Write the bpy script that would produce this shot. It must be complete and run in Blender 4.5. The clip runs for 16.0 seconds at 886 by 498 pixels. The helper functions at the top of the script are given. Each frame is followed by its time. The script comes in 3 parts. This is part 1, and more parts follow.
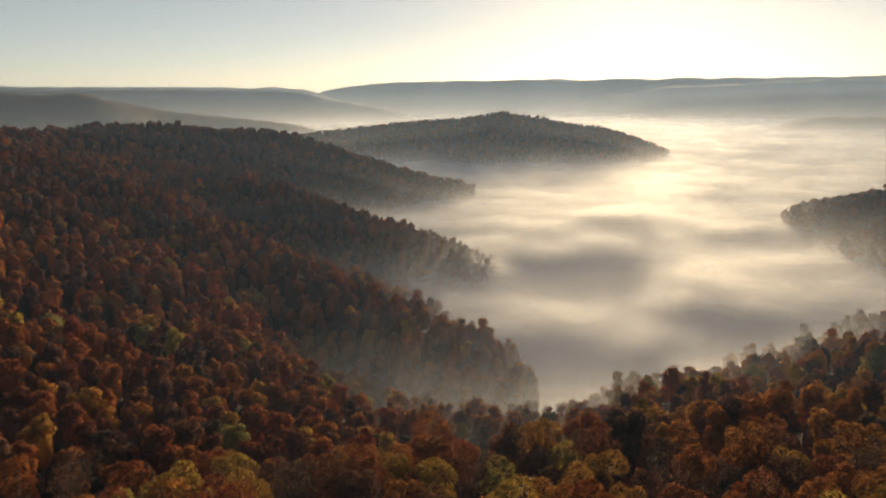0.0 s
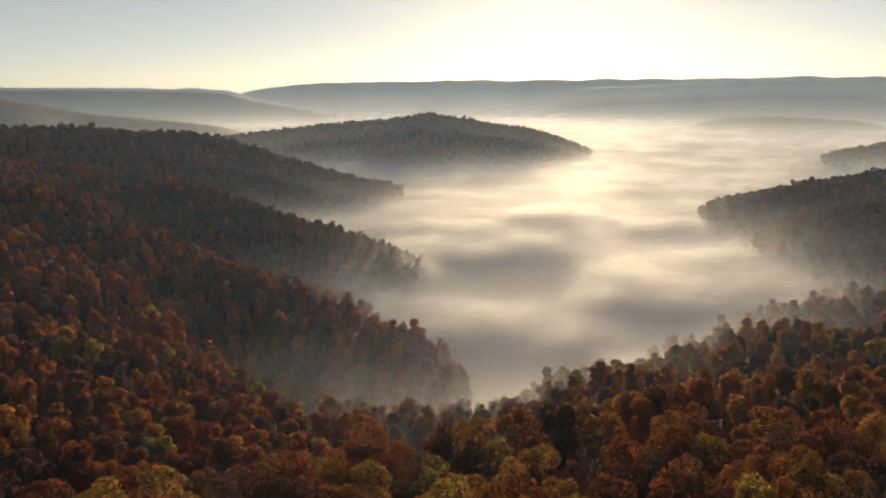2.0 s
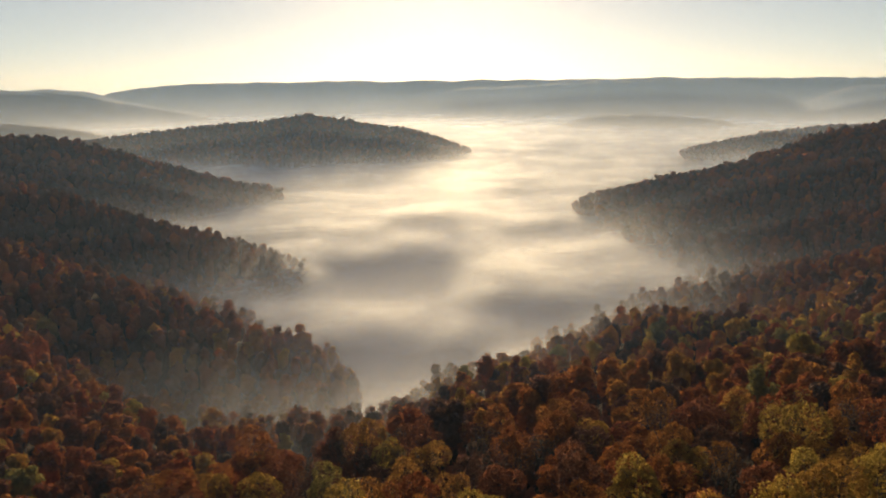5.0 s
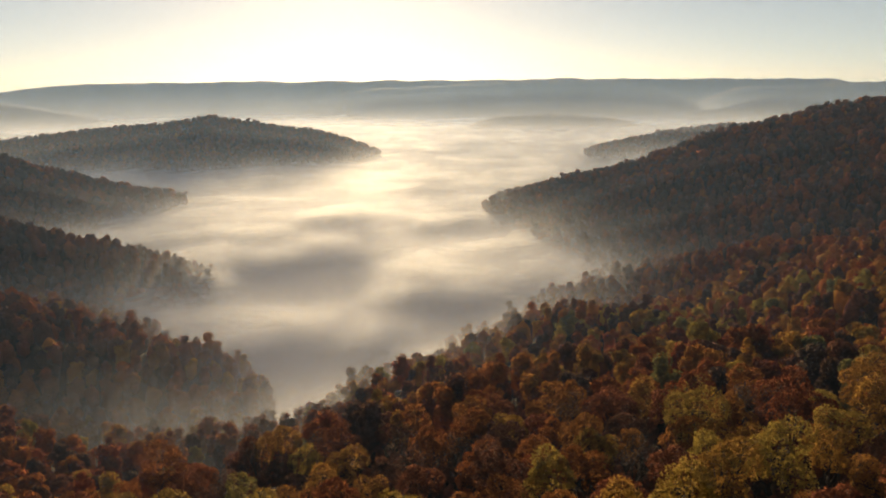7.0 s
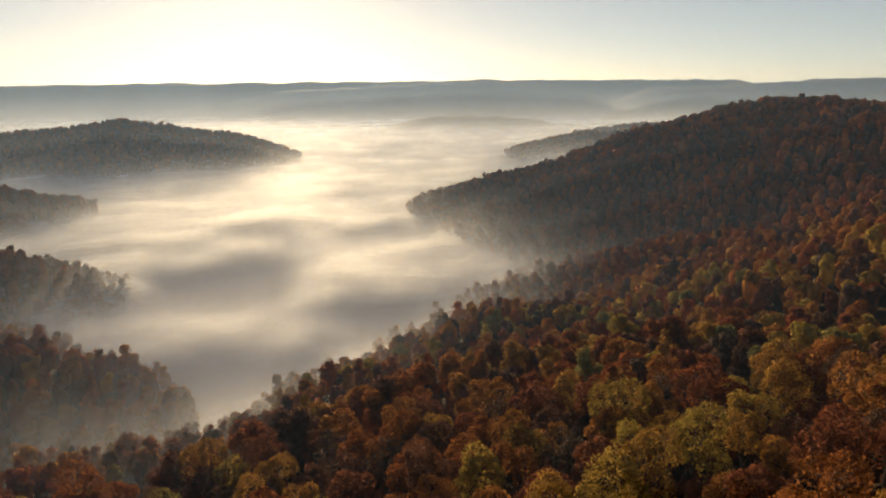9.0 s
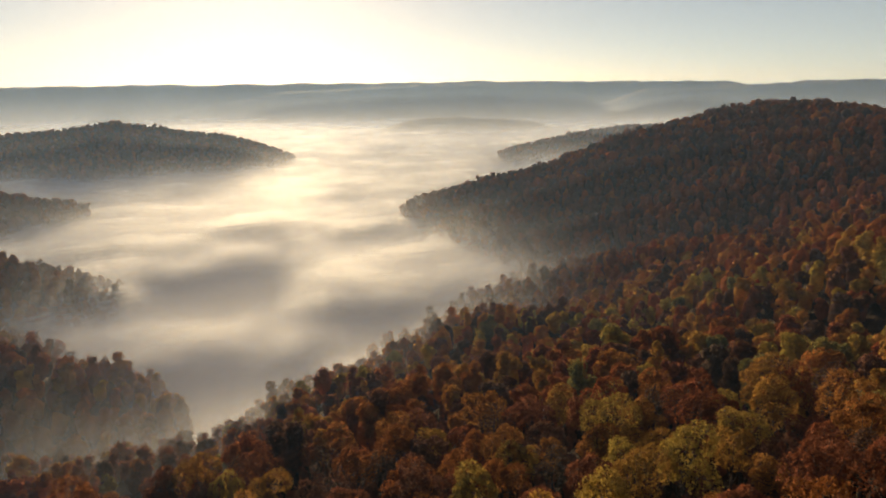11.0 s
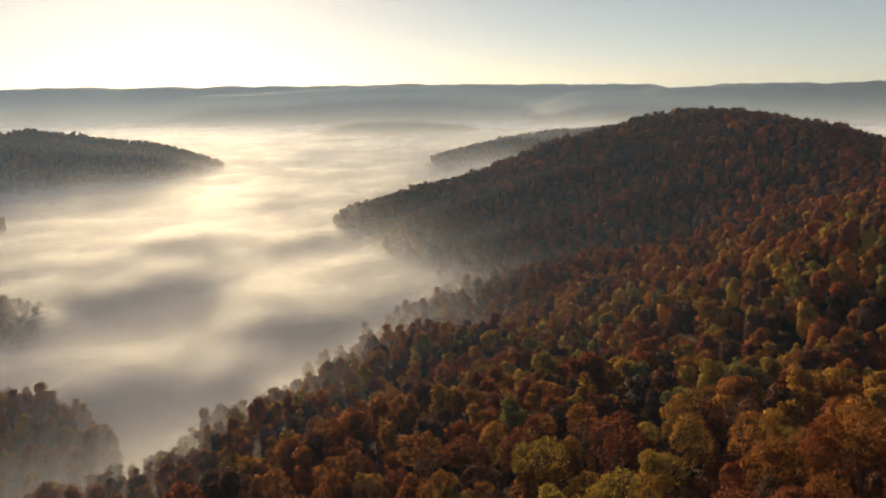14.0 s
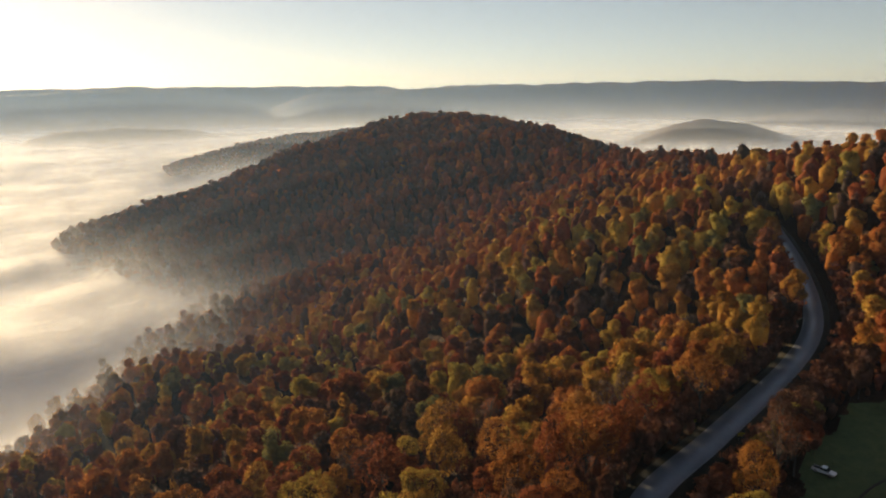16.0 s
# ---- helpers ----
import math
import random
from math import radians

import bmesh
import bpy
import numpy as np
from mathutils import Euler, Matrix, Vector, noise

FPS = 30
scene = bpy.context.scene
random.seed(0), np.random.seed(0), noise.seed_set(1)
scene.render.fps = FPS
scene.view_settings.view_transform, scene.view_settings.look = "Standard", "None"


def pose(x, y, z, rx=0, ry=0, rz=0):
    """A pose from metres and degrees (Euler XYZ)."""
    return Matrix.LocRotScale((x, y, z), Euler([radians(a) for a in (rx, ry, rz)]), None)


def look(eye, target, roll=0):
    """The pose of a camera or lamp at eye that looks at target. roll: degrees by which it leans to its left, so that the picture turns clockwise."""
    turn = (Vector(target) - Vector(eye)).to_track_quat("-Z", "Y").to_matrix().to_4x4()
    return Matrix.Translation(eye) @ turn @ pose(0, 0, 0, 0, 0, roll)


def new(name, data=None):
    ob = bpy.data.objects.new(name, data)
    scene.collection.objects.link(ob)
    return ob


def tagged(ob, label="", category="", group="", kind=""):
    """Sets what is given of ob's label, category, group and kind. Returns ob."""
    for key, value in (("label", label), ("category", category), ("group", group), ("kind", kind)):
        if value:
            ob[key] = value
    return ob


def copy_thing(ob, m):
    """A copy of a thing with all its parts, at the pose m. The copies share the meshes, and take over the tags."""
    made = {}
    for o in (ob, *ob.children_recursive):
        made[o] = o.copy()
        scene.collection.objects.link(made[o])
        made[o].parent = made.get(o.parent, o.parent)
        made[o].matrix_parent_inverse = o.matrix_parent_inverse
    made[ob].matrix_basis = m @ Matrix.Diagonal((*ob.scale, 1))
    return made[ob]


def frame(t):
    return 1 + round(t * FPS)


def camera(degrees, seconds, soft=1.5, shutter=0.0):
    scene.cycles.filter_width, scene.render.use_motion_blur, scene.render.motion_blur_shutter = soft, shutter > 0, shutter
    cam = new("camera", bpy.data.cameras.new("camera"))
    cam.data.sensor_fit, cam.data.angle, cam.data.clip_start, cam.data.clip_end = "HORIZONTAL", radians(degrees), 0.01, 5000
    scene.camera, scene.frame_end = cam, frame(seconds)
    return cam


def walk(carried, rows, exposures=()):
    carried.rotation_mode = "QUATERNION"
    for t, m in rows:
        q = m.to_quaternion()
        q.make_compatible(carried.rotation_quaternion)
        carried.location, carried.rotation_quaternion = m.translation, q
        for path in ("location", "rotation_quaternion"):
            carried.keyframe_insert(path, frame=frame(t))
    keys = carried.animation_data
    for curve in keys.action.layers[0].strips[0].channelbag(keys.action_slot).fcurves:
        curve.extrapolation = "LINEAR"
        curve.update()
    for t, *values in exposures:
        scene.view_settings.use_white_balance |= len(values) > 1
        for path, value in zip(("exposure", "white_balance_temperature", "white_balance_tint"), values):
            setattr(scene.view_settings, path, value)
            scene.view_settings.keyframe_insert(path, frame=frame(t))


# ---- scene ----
# ---- camera: hovers and pans, then climbs and pans on ----
EYE = 205.0
DEGREES = 63.65
cam = camera(DEGREES, 16.0, soft=2.0)
# seconds, climb, yaw, pitch, roll
ROWS = [
    (0, 0.0, 0.0, -13.49, 0.57),
    (0.5, 0.0, -1.41, -13.49, 0.58),
    (1, 0.0, -2.83, -13.49, 0.52),
    (1.5, 0.0, -4.32, -13.49, 0.49),
    (2, 0.0, -5.8, -13.48, 0.47),
    (2.5, 0.0, -7.36, -13.5, 0.47),
    (3, 0.0, -8.91, -13.5, 0.44),
    (3.5, 0.0, -10.46, -13.49, 0.52),
    (4, 0.0, -11.99, -13.5, 0.49),
    (5.25, 0, -16.27, -13.5, 0.45),
    (6.5, 0.0, -20.73, -13.51, 0.38),
    (7, 0.0, -22.55, -13.5, 0.34),
    (7.5, 0.0, -24.37, -13.49, 0.33),
    (8, 0.0, -26.12, -13.48, 0.33),
    (8.5, 0.0, -27.74, -13.45, 0.37),
    (9, 0.0, -28.73, -13.43, 0.4),
    (9.5, 0.08, -29.06, -13.41, 0.41),
    (10, 0.75, -29.13, -13.4, 0.42),
    (10.5, 2.25, -29.18, -13.39, 0.43),
    (11, 4.15, -29.24, -13.38, 0.43),
    (11.5, 6.22, -29.31, -13.37, 0.44),
    (12, 8.42, -29.5, -13.34, 0.48),
    (12.5, 10.71, -29.74, -13.33, 0.47),
    (13, 12.92, -29.77, -13.31, 0.51),
    (13.5, 15.05, -30.17, -13.32, 0.43),
    (14, 17.31, -34.62, -13.36, 0.35),
    (14.5, 19.4, -40.07, -13.35, 0.33),
    (15, 21.75, -45.54, -13.39, 0.28),
    (15.5, 23.83, -50.91, -13.42, 0.38),
    (16, 26.01, -55.03, -13.43, 0.42),
]
walk(cam, [(t, pose(0.0, -0.114 * c, EYE + c, 90 + pitch, 0, yaw) @ pose(0, 0, 0, 0, 0, -roll)) for t, c, yaw, pitch, roll in ROWS],
     [(0.0, 1.0, 8000, 12), (14.0, 1.0, 8000, 12), (15.0, 1.04, 8000, 12), (15.5, 1.12, 8000, 12), (16.0, 1.3, 8000, 12)])
scene.cycles.transparent_max_bounces = 72

# ---- light: a low sun in a hazy dawn sky ----
SUN_AZ, SUN_EL = radians(15.5), radians(9.5)
world = bpy.data.worlds.new("dawn_sky")
scene.world = world
world.use_nodes = True
wn = world.node_tree
sky = wn.nodes.new("ShaderNodeTexSky")
sky.sky_type = "NISHITA"
sky.sun_disc = False
sky.sun_elevation, sky.sun_rotation = SUN_EL, SUN_AZ
sky.altitude, sky.air_density, sky.dust_density, sky.ozone_density = 200, 0.5, 0.2, 0.8
wn.nodes["Background"].inputs["Strength"].default_value = 0.073
pale = wn.nodes.new("ShaderNodeHueSaturation")
pale.inputs["Saturation"].default_value = 0.92
# gamma on the sky colour, added to flatten the glow round the sun
sky_gamma = wn.nodes.new("ShaderNodeGamma")
sky_gamma.inputs["Gamma"].default_value = 0.705
wn.links.new(sky.outputs[0], sky_gamma.inputs["Color"])
wn.links.new(sky_gamma.outputs[0], pale.inputs["Color"])
wn.links.new(pale.outputs[0], wn.nodes["Background"].inputs["Color"])
sun_data = bpy.data.lights.new("sun", "SUN")
sun_data.energy, sun_data.angle, sun_data.color = 4.6, radians(8.0), (1.0, 0.83, 0.58)
sun = new("sun", sun_data)
sun_dir = Vector((math.sin(SUN_AZ) * math.cos(SUN_EL), math.cos(SUN_AZ) * math.cos(SUN_EL), math.sin(SUN_EL)))
sun.matrix_world = look((0, 0, 400), Vector((0, 0, 400)) - sun_dir)


# ---- materials ----
def material(name):
    m = bpy.data.materials.new(name)
    m.use_nodes = True
    m.node_tree.nodes.clear()
    nt = m.node_tree

    def node(kind, **values):
        n = nt.nodes.new(kind)
        for key, value in values.items():
            n.inputs[key.replace("_", " ")].default_value = value
        return n

    out = nt.nodes.new("ShaderNodeOutputMaterial")
    return m, nt, node, out


def ramp(nt, stops, interpolation="LINEAR"):
    r = nt.nodes.new("ShaderNodeValToRGB")
    r.color_ramp.interpolation = interpolation
    while len(r.color_ramp.elements) < len(stops):
        r.color_ramp.elements.new(0.5)
    for e, (p, c) in zip(r.color_ramp.elements, stops):
        e.position, e.color = p, (*c, 1) if len(c) == 3 else c
    return r


def maths(nt, op, a, b=None, clamp=False):
    n = nt.nodes.new("ShaderNodeMath")
    n.operation, n.use_clamp = op, clamp
    for i, v in enumerate((a, b)):
        if v is None:
            continue
        if isinstance(v, (int, float)):
            n.inputs[i].default_value = v
        else:
            nt.links.new(v, n.inputs[i])
    return n.outputs[0]


def noise_at(nt, vector, scale, detail=4.0, rough=0.55, distortion=0.0):
    n = nt.nodes.new("ShaderNodeTexNoise")
    n.inputs["Scale"].default_value, n.inputs["Detail"].default_value = scale, detail
    n.inputs["Roughness"].default_value, n.inputs["Distortion"].default_value = rough, distortion
    if vector is not None:
        nt.links.new(vector, n.inputs["Vector"])
    return n.outputs["Fac"]


def position(nt, scale=(1, 1, 1), turn=0.0, shift=(0, 0, 0)):
    g = nt.nodes.new("ShaderNodeNewGeometry")
    m = nt.nodes.new("ShaderNodeMapping")
    m.inputs["Scale"].default_value = scale
    m.inputs["Rotation"].default_value = (0, 0, turn)
    m.inputs["Location"].default_value = shift
    nt.links.new(g.outputs["Position"], m.inputs["Vector"])
    return m.outputs["Vector"], g


PALETTE = [(0.00, (0.125, 0.098, 0.082)), (0.14, (0.205, 0.105, 0.074)), (0.32, (0.330, 0.112, 0.060)), (0.50, (0.420, 0.185, 0.072)),
           (0.68, (0.460, 0.265, 0.085)), (0.84, (0.460, 0.345, 0.100)), (1.00, (0.205, 0.200, 0.100))]


def foliage(name, tint_from, low=0.0, high=1.0):
    """Leaf material. tint_from: 'object' (one tint for each tree) or 'attribute' (the tree's tint stored on the mesh)."""
    m, nt, node, out = material(name)
    if tint_from == "object":
        info = nt.nodes.new("ShaderNodeObjectInfo").outputs["Random"]
        tint = maths(nt, "ADD", maths(nt, "MULTIPLY", info, high - low), low)
    elif tint_from == "brush":
        tint = maths(nt, "MULTIPLY", noise_at(nt, position(nt)[0], 0.05, 2.0), 0.34)
    else:
        a = nt.nodes.new("ShaderNodeAttribute")
        a.attribute_name = "tint"
        tint = a.outputs["Fac"]
    vec, geo = position(nt)
    fine = noise_at(nt, vec, 0.35, 3.0)
    island = geo.outputs["Random Per Island"]
    shifted = maths(nt, "ADD", tint, maths(nt, "ADD", maths(nt, "MULTIPLY", maths(nt, "SUBTRACT", fine, 0.5), 0.07), maths(nt, "MULTIPLY", maths(nt, "SUBTRACT", island, 0.5), 0.05)), clamp=True)
    colour = ramp(nt, PALETTE)
    nt.links.new(shifted, colour.inputs[0])
    vary = nt.nodes.new("ShaderNodeHueSaturation")
    nt.links.new(colour.outputs[0], vary.inputs["Color"])
    sprays = noise_at(nt, vec, 0.75, 5.0, 0.7)
    nt.links.new(maths(nt, "ADD", maths(nt, "MULTIPLY", island, 0.16), maths(nt, "ADD", maths(nt, "MULTIPLY", sprays, 1.4), 0.38)), vary.inputs["Value"])
    relief = node("ShaderNodeBump", Strength=1.0, Distance=0.9)
    nt.links.new(sprays, relief.inputs["Height"])
    vary.inputs["Saturation"].default_value = 1.05
    diffuse = node("ShaderNodeBsdfDiffuse", Roughness=0.8)
    through_leaf = node("ShaderNodeBsdfTranslucent")
    for b in (diffuse, through_leaf):
        nt.links.new(vary.outputs[0], b.inputs["Color"])
        nt.links.new(relief.outputs[0], b.inputs["Normal"])
    mix = node("ShaderNodeMixShader", Fac=0.42)
    nt.links.new(diffuse.outputs[0], mix.inputs[1])
    nt.links.new(through_leaf.outputs[0], mix.inputs[2])
    nt.links.new(mix.outputs[0], out.inputs["Surface"])
    return m


def rough_material(name, stops, scale, rough=0.9, bump=0.3, stretch=(1, 1, 1), detail=6.0, distance=0.3):
    m, nt, node, out = material(name)
    vec, geo = position(nt, stretch)
    f = noise_at(nt, vec, scale, detail, 0.62)
    g = noise_at(nt, vec, scale * 0.13, 3.0)
    colour = ramp(nt, stops)
    nt.links.new(maths(nt, "ADD", maths(nt, "MULTIPLY", f, 0.6), maths(nt, "MULTIPLY", g, 0.4)), colour.inputs[0])
    b = node("ShaderNodeBsdfPrincipled", Roughness=rough)
    nt.links.new(colour.outputs[0], b.inputs["Base Color"])
    bp = node("ShaderNodeBump", Strength=bump, Distance=distance)
    nt.links.new(f, bp.inputs["Height"])
    nt.links.new(bp.outputs[0], b.inputs["Normal"])
    nt.links.new(b.outputs[0], out.inputs["Surface"])
    return m


def forest_floor():
    """Leaf litter near by, and a rough crown cover further off that shows between the trees."""
    m, nt, node, out = material("forest_floor")
    vec, geo = position(nt)
    v = nt.nodes.new("ShaderNodeTexVoronoi")
    v.inputs["Scale"].default_value = 0.11
    nt.links.new(vec, v.inputs["Vector"])
    litter = noise_at(nt, vec, 0.8, 6.0, 0.65)
    wide = noise_at(nt, vec, 0.012, 4.0)
    colour = ramp(nt, [(0.25, (0.030, 0.022, 0.016)), (0.5, (0.062, 0.036, 0.022)), (0.75, (0.095, 0.052, 0.026))])
    nt.links.new(maths(nt, "ADD", maths(nt, "MULTIPLY", litter, 0.55), maths(nt, "MULTIPLY", wide, 0.45)), colour.inputs[0])
    b = node("ShaderNodeBsdfPrincipled", Roughness=1.0)
    b.inputs["Specular IOR Level"].default_value = 0.1
    nt.links.new(colour.outputs[0], b.inputs["Base Color"])
    bp = node("ShaderNodeBump", Strength=0.9, Distance=5.0)
    nt.links.new(maths(nt, "SUBTRACT", litter, maths(nt, "MULTIPLY", v.outputs["Distance"], 0.5)), bp.inputs["Height"])
    nt.links.new(bp.outputs[0], b.inputs["Normal"])
    nt.links.new(b.outputs[0], out.inputs["Surface"])
    return m


# where the mist lies thinner and is painted a shaded blue-grey: x, y, half length, half width, turn in degrees, depth
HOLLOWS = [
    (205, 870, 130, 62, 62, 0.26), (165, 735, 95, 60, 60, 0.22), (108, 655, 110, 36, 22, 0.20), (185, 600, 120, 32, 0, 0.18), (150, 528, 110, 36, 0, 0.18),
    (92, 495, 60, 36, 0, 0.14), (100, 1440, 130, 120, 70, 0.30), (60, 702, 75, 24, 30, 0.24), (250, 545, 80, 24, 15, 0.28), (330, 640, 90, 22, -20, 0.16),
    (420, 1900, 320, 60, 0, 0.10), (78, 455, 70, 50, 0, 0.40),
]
# and thicker and painted brighter, in long drifts
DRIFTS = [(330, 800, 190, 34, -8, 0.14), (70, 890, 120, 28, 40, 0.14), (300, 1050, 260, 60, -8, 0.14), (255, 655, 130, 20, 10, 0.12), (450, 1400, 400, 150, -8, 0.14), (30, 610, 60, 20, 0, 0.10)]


def mist_pattern():
    """How thick the mist lies over the valley, and how shaded it is painted: drawn-out drifts, with hollows between
    them.
    """
    nt = bpy.data.node_groups.new("mist_pattern", "ShaderNodeTree")
    nt.interface.new_socket("Thickness", in_out="OUTPUT", socket_type="NodeSocketFloat")
    out = nt.nodes.new("NodeGroupOutput")
    vec, geo = position(nt, (1, 1, 0))

    def warped(source, scale, amount, detail):
        n = nt.nodes.new("ShaderNodeTexNoise")
        n.inputs["Scale"].default_value, n.inputs["Detail"].default_value = scale, detail
        nt.links.new(source, n.inputs["Vector"])
        parts = []
        for op, value in (("SUBTRACT", (0.5, 0.5, 0.5)), ("MULTIPLY", (amount, amount, 0.0)), ("ADD", None)):
            v = nt.nodes.new("ShaderNodeVectorMath")
            v.operation = op
            nt.links.new(parts[-1] if parts else n.outputs["Color"], v.inputs[0])
            if value is None:
                nt.links.new(source, v.inputs[1])
            else:
                v.inputs[1].default_value = value
            parts.append(v.outputs[0])
        return parts[-1]

    bent = warped(warped(vec, 0.0035, 110.0, 2.0), 0.012, 64.0, 3.0)
    drawn = nt.nodes.new("ShaderNodeMapping")
    drawn.inputs["Scale"].default_value = (0.80, 1.25, 1.0)
    drawn.inputs["Rotation"].default_value = (0, 0, radians(18))
    nt.links.new(bent, drawn.inputs["Vector"])
    total = noise_at(nt, drawn.outputs[0], 0.0075, 6.0, 0.52)
    total = maths(nt, "ADD", maths(nt, "MULTIPLY", total, 1.1), -0.05)
    for sign, blobs in ((-1.0, HOLLOWS), (1.0, DRIFTS)):
        for bx, by, long, wide, turn, depth in blobs:
            m = nt.nodes.new("ShaderNodeMapping")
            m.vector_type = "TEXTURE"
            m.inputs["Location"].default_value = (bx, by, 0)
            m.inputs["Rotation"].default_value = (0, 0, radians(turn))
            m.inputs["Scale"].default_value = (long, wide, 1)
            nt.links.new(bent, m.inputs["Vector"])
            length = nt.nodes.new("ShaderNodeVectorMath")
            length.operation = "LENGTH"
            nt.links.new(m.outputs[0], length.inputs[0])
            d = length.outputs["Value"]
            fade = maths(nt, "POWER", 2.718, maths(nt, "MULTIPLY", maths(nt, "MULTIPLY", d, d), -0.9))
            total = maths(nt, "ADD", total, maths(nt, "MULTIPLY", fade, sign * depth * 0.6))
    nt.links.new(total, out.inputs[0])
    return nt


MIST_PATTERN = mist_pattern()


def mist(name, low, high, amount, gloss, least=0.0):
    """White mist: thick where the pattern passes high, thinning to the least below low; what is thin lets the view
    through and has shade put into its colour.
    """
    m, nt, node, out = material(name)
    pattern = nt.nodes.new("ShaderNodeGroup")
    pattern.node_tree = MIST_PATTERN
    thick = pattern.outputs[0]
    cover = ramp(nt, [(low, (least,) * 3), (high, (1, 1, 1))], "EASE")
    nt.links.new(thick, cover.inputs[0])
    bsdf = node("ShaderNodeBsdfDiffuse", Roughness=1.0)
    # blue-grey shade of the hollows and cream light of the drifts, as colour
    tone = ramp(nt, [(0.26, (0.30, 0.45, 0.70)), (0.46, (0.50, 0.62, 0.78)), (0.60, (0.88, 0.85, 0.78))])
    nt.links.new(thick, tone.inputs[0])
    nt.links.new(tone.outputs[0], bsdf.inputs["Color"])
    sheer = node("ShaderNodeBsdfTranslucent", Color=(0.80, 0.79, 0.78, 1))
    half = node("ShaderNodeMixShader", Fac=0.35)
    nt.links.new(bsdf.outputs[0], half.inputs[1])
    nt.links.new(sheer.outputs[0], half.inputs[2])
    shine = node("ShaderNodeBsdfGlossy", Color=(0.95, 0.95, 0.95, 1), Roughness=0.80)
    body = node("ShaderNodeMixShader")
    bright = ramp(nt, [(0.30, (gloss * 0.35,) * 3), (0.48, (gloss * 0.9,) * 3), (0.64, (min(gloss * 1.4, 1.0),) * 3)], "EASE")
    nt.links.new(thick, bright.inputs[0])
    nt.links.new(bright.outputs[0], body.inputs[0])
    nt.links.new(half.outputs[0], body.inputs[1])
    nt.links.new(shine.outputs[0], body.inputs[2])
    clear = node("ShaderNodeBsdfTransparent")
    mix = node("ShaderNodeMixShader")
    nt.links.new(maths(nt, "MULTIPLY", cover.outputs[0], amount, clamp=True), mix.inputs[0])
    nt.links.new(clear.outputs[0], mix.inputs[1])
    nt.links.new(body.outputs[0], mix.inputs[2])
    nt.links.new(mix.outputs[0], out.inputs["Surface"])
    return m


def haze(name, amount, fall, low, deep):
    """Thin air haze put into the colour of a see-through surface, growing thinner with height."""
    m, nt, node, out = material(name)
    vec, geo = position(nt)
    sep = nt.nodes.new("ShaderNodeSeparateXYZ")
    nt.links.new(vec, sep.inputs[0])
    thin = maths(nt, "POWER", 2.718, maths(nt, "DIVIDE", maths(nt, "MULTIPLY", sep.outputs["Z"], -1.0), fall))
    thin = maths(nt, "MULTIPLY", maths(nt, "MINIMUM", thin, 1.2), amount)
    foot = maths(nt, "POWER", 2.718, maths(nt, "DIVIDE", maths(nt, "MULTIPLY", sep.outputs["Z"], -1.0), deep))
    foot = maths(nt, "MULTIPLY", maths(nt, "MINIMUM", foot, 1.2), low)
    white = maths(nt, "DIVIDE", foot, maths(nt, "ADD", maths(nt, "ADD", thin, foot), 0.0001))
    thin = maths(nt, "ADD", thin, foot)
    uneven = maths(nt, "ADD", maths(nt, "MULTIPLY", noise_at(nt, vec, 0.004, 3.0), 0.6), 0.7)
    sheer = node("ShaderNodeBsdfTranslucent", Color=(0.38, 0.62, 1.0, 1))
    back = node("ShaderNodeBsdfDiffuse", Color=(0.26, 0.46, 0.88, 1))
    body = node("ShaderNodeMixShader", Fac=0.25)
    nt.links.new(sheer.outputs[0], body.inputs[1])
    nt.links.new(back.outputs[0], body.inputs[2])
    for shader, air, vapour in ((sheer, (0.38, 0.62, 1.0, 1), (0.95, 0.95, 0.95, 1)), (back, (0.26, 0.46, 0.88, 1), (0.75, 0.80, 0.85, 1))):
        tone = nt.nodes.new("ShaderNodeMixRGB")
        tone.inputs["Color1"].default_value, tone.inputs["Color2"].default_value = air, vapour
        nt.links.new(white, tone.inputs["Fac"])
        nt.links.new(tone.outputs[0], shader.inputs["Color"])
    clear = node("ShaderNodeBsdfTransparent")
    mix = node("ShaderNodeMixShader")
    nt.links.new(maths(nt, "MULTIPLY", thin, uneven, clamp=True), mix.inputs[0])
    nt.links.new(clear.outputs[0], mix.inputs[1])
    nt.links.new(body.outputs[0], mix.inputs[2])
    nt.links.new(mix.outputs[0], out.inputs["Surface"])
    return m


FLOOR = forest_floor()
BARK = rough_material("bark", [(0.3, (0.045, 0.036, 0.030)), (0.7, (0.120, 0.100, 0.085))], 3.0, 0.95, 0.6, (1, 1, 0.2), distance=0.05)
LEAVES_FAR = foliage("leaves_of_the_woods", "attribute")


# ---- the land: ridges with their crests, smoothly joined ----
def lattice(ix, iy):
    h = (ix * 374761393 + iy * 668265263) & 0xFFFFFFFF
    h = ((h ^ (h >> 13)) * 1274126177) & 0xFFFFFFFF
    return ((h ^ (h >> 16)) & 0xFFFF) / 65535.0


def value_noise(x, y, size):
    x, y = np.asarray(x, float) / size + 1000, np.asarray(y, float) / size + 1000
    ix, iy = np.floor(x).astype(np.int64), np.floor(y).astype(np.int64)
    fx, fy = x - ix, y - iy
    fx, fy = fx * fx * (3 - 2 * fx), fy * fy * (3 - 2 * fy)
    a = lattice(ix, iy) * (1 - fx) + lattice(ix + 1, iy) * fx
    b = lattice(ix, iy + 1) * (1 - fx) + lattice(ix + 1, iy + 1) * fx
    return (a * (1 - fy) + b * fy) * 2 - 1


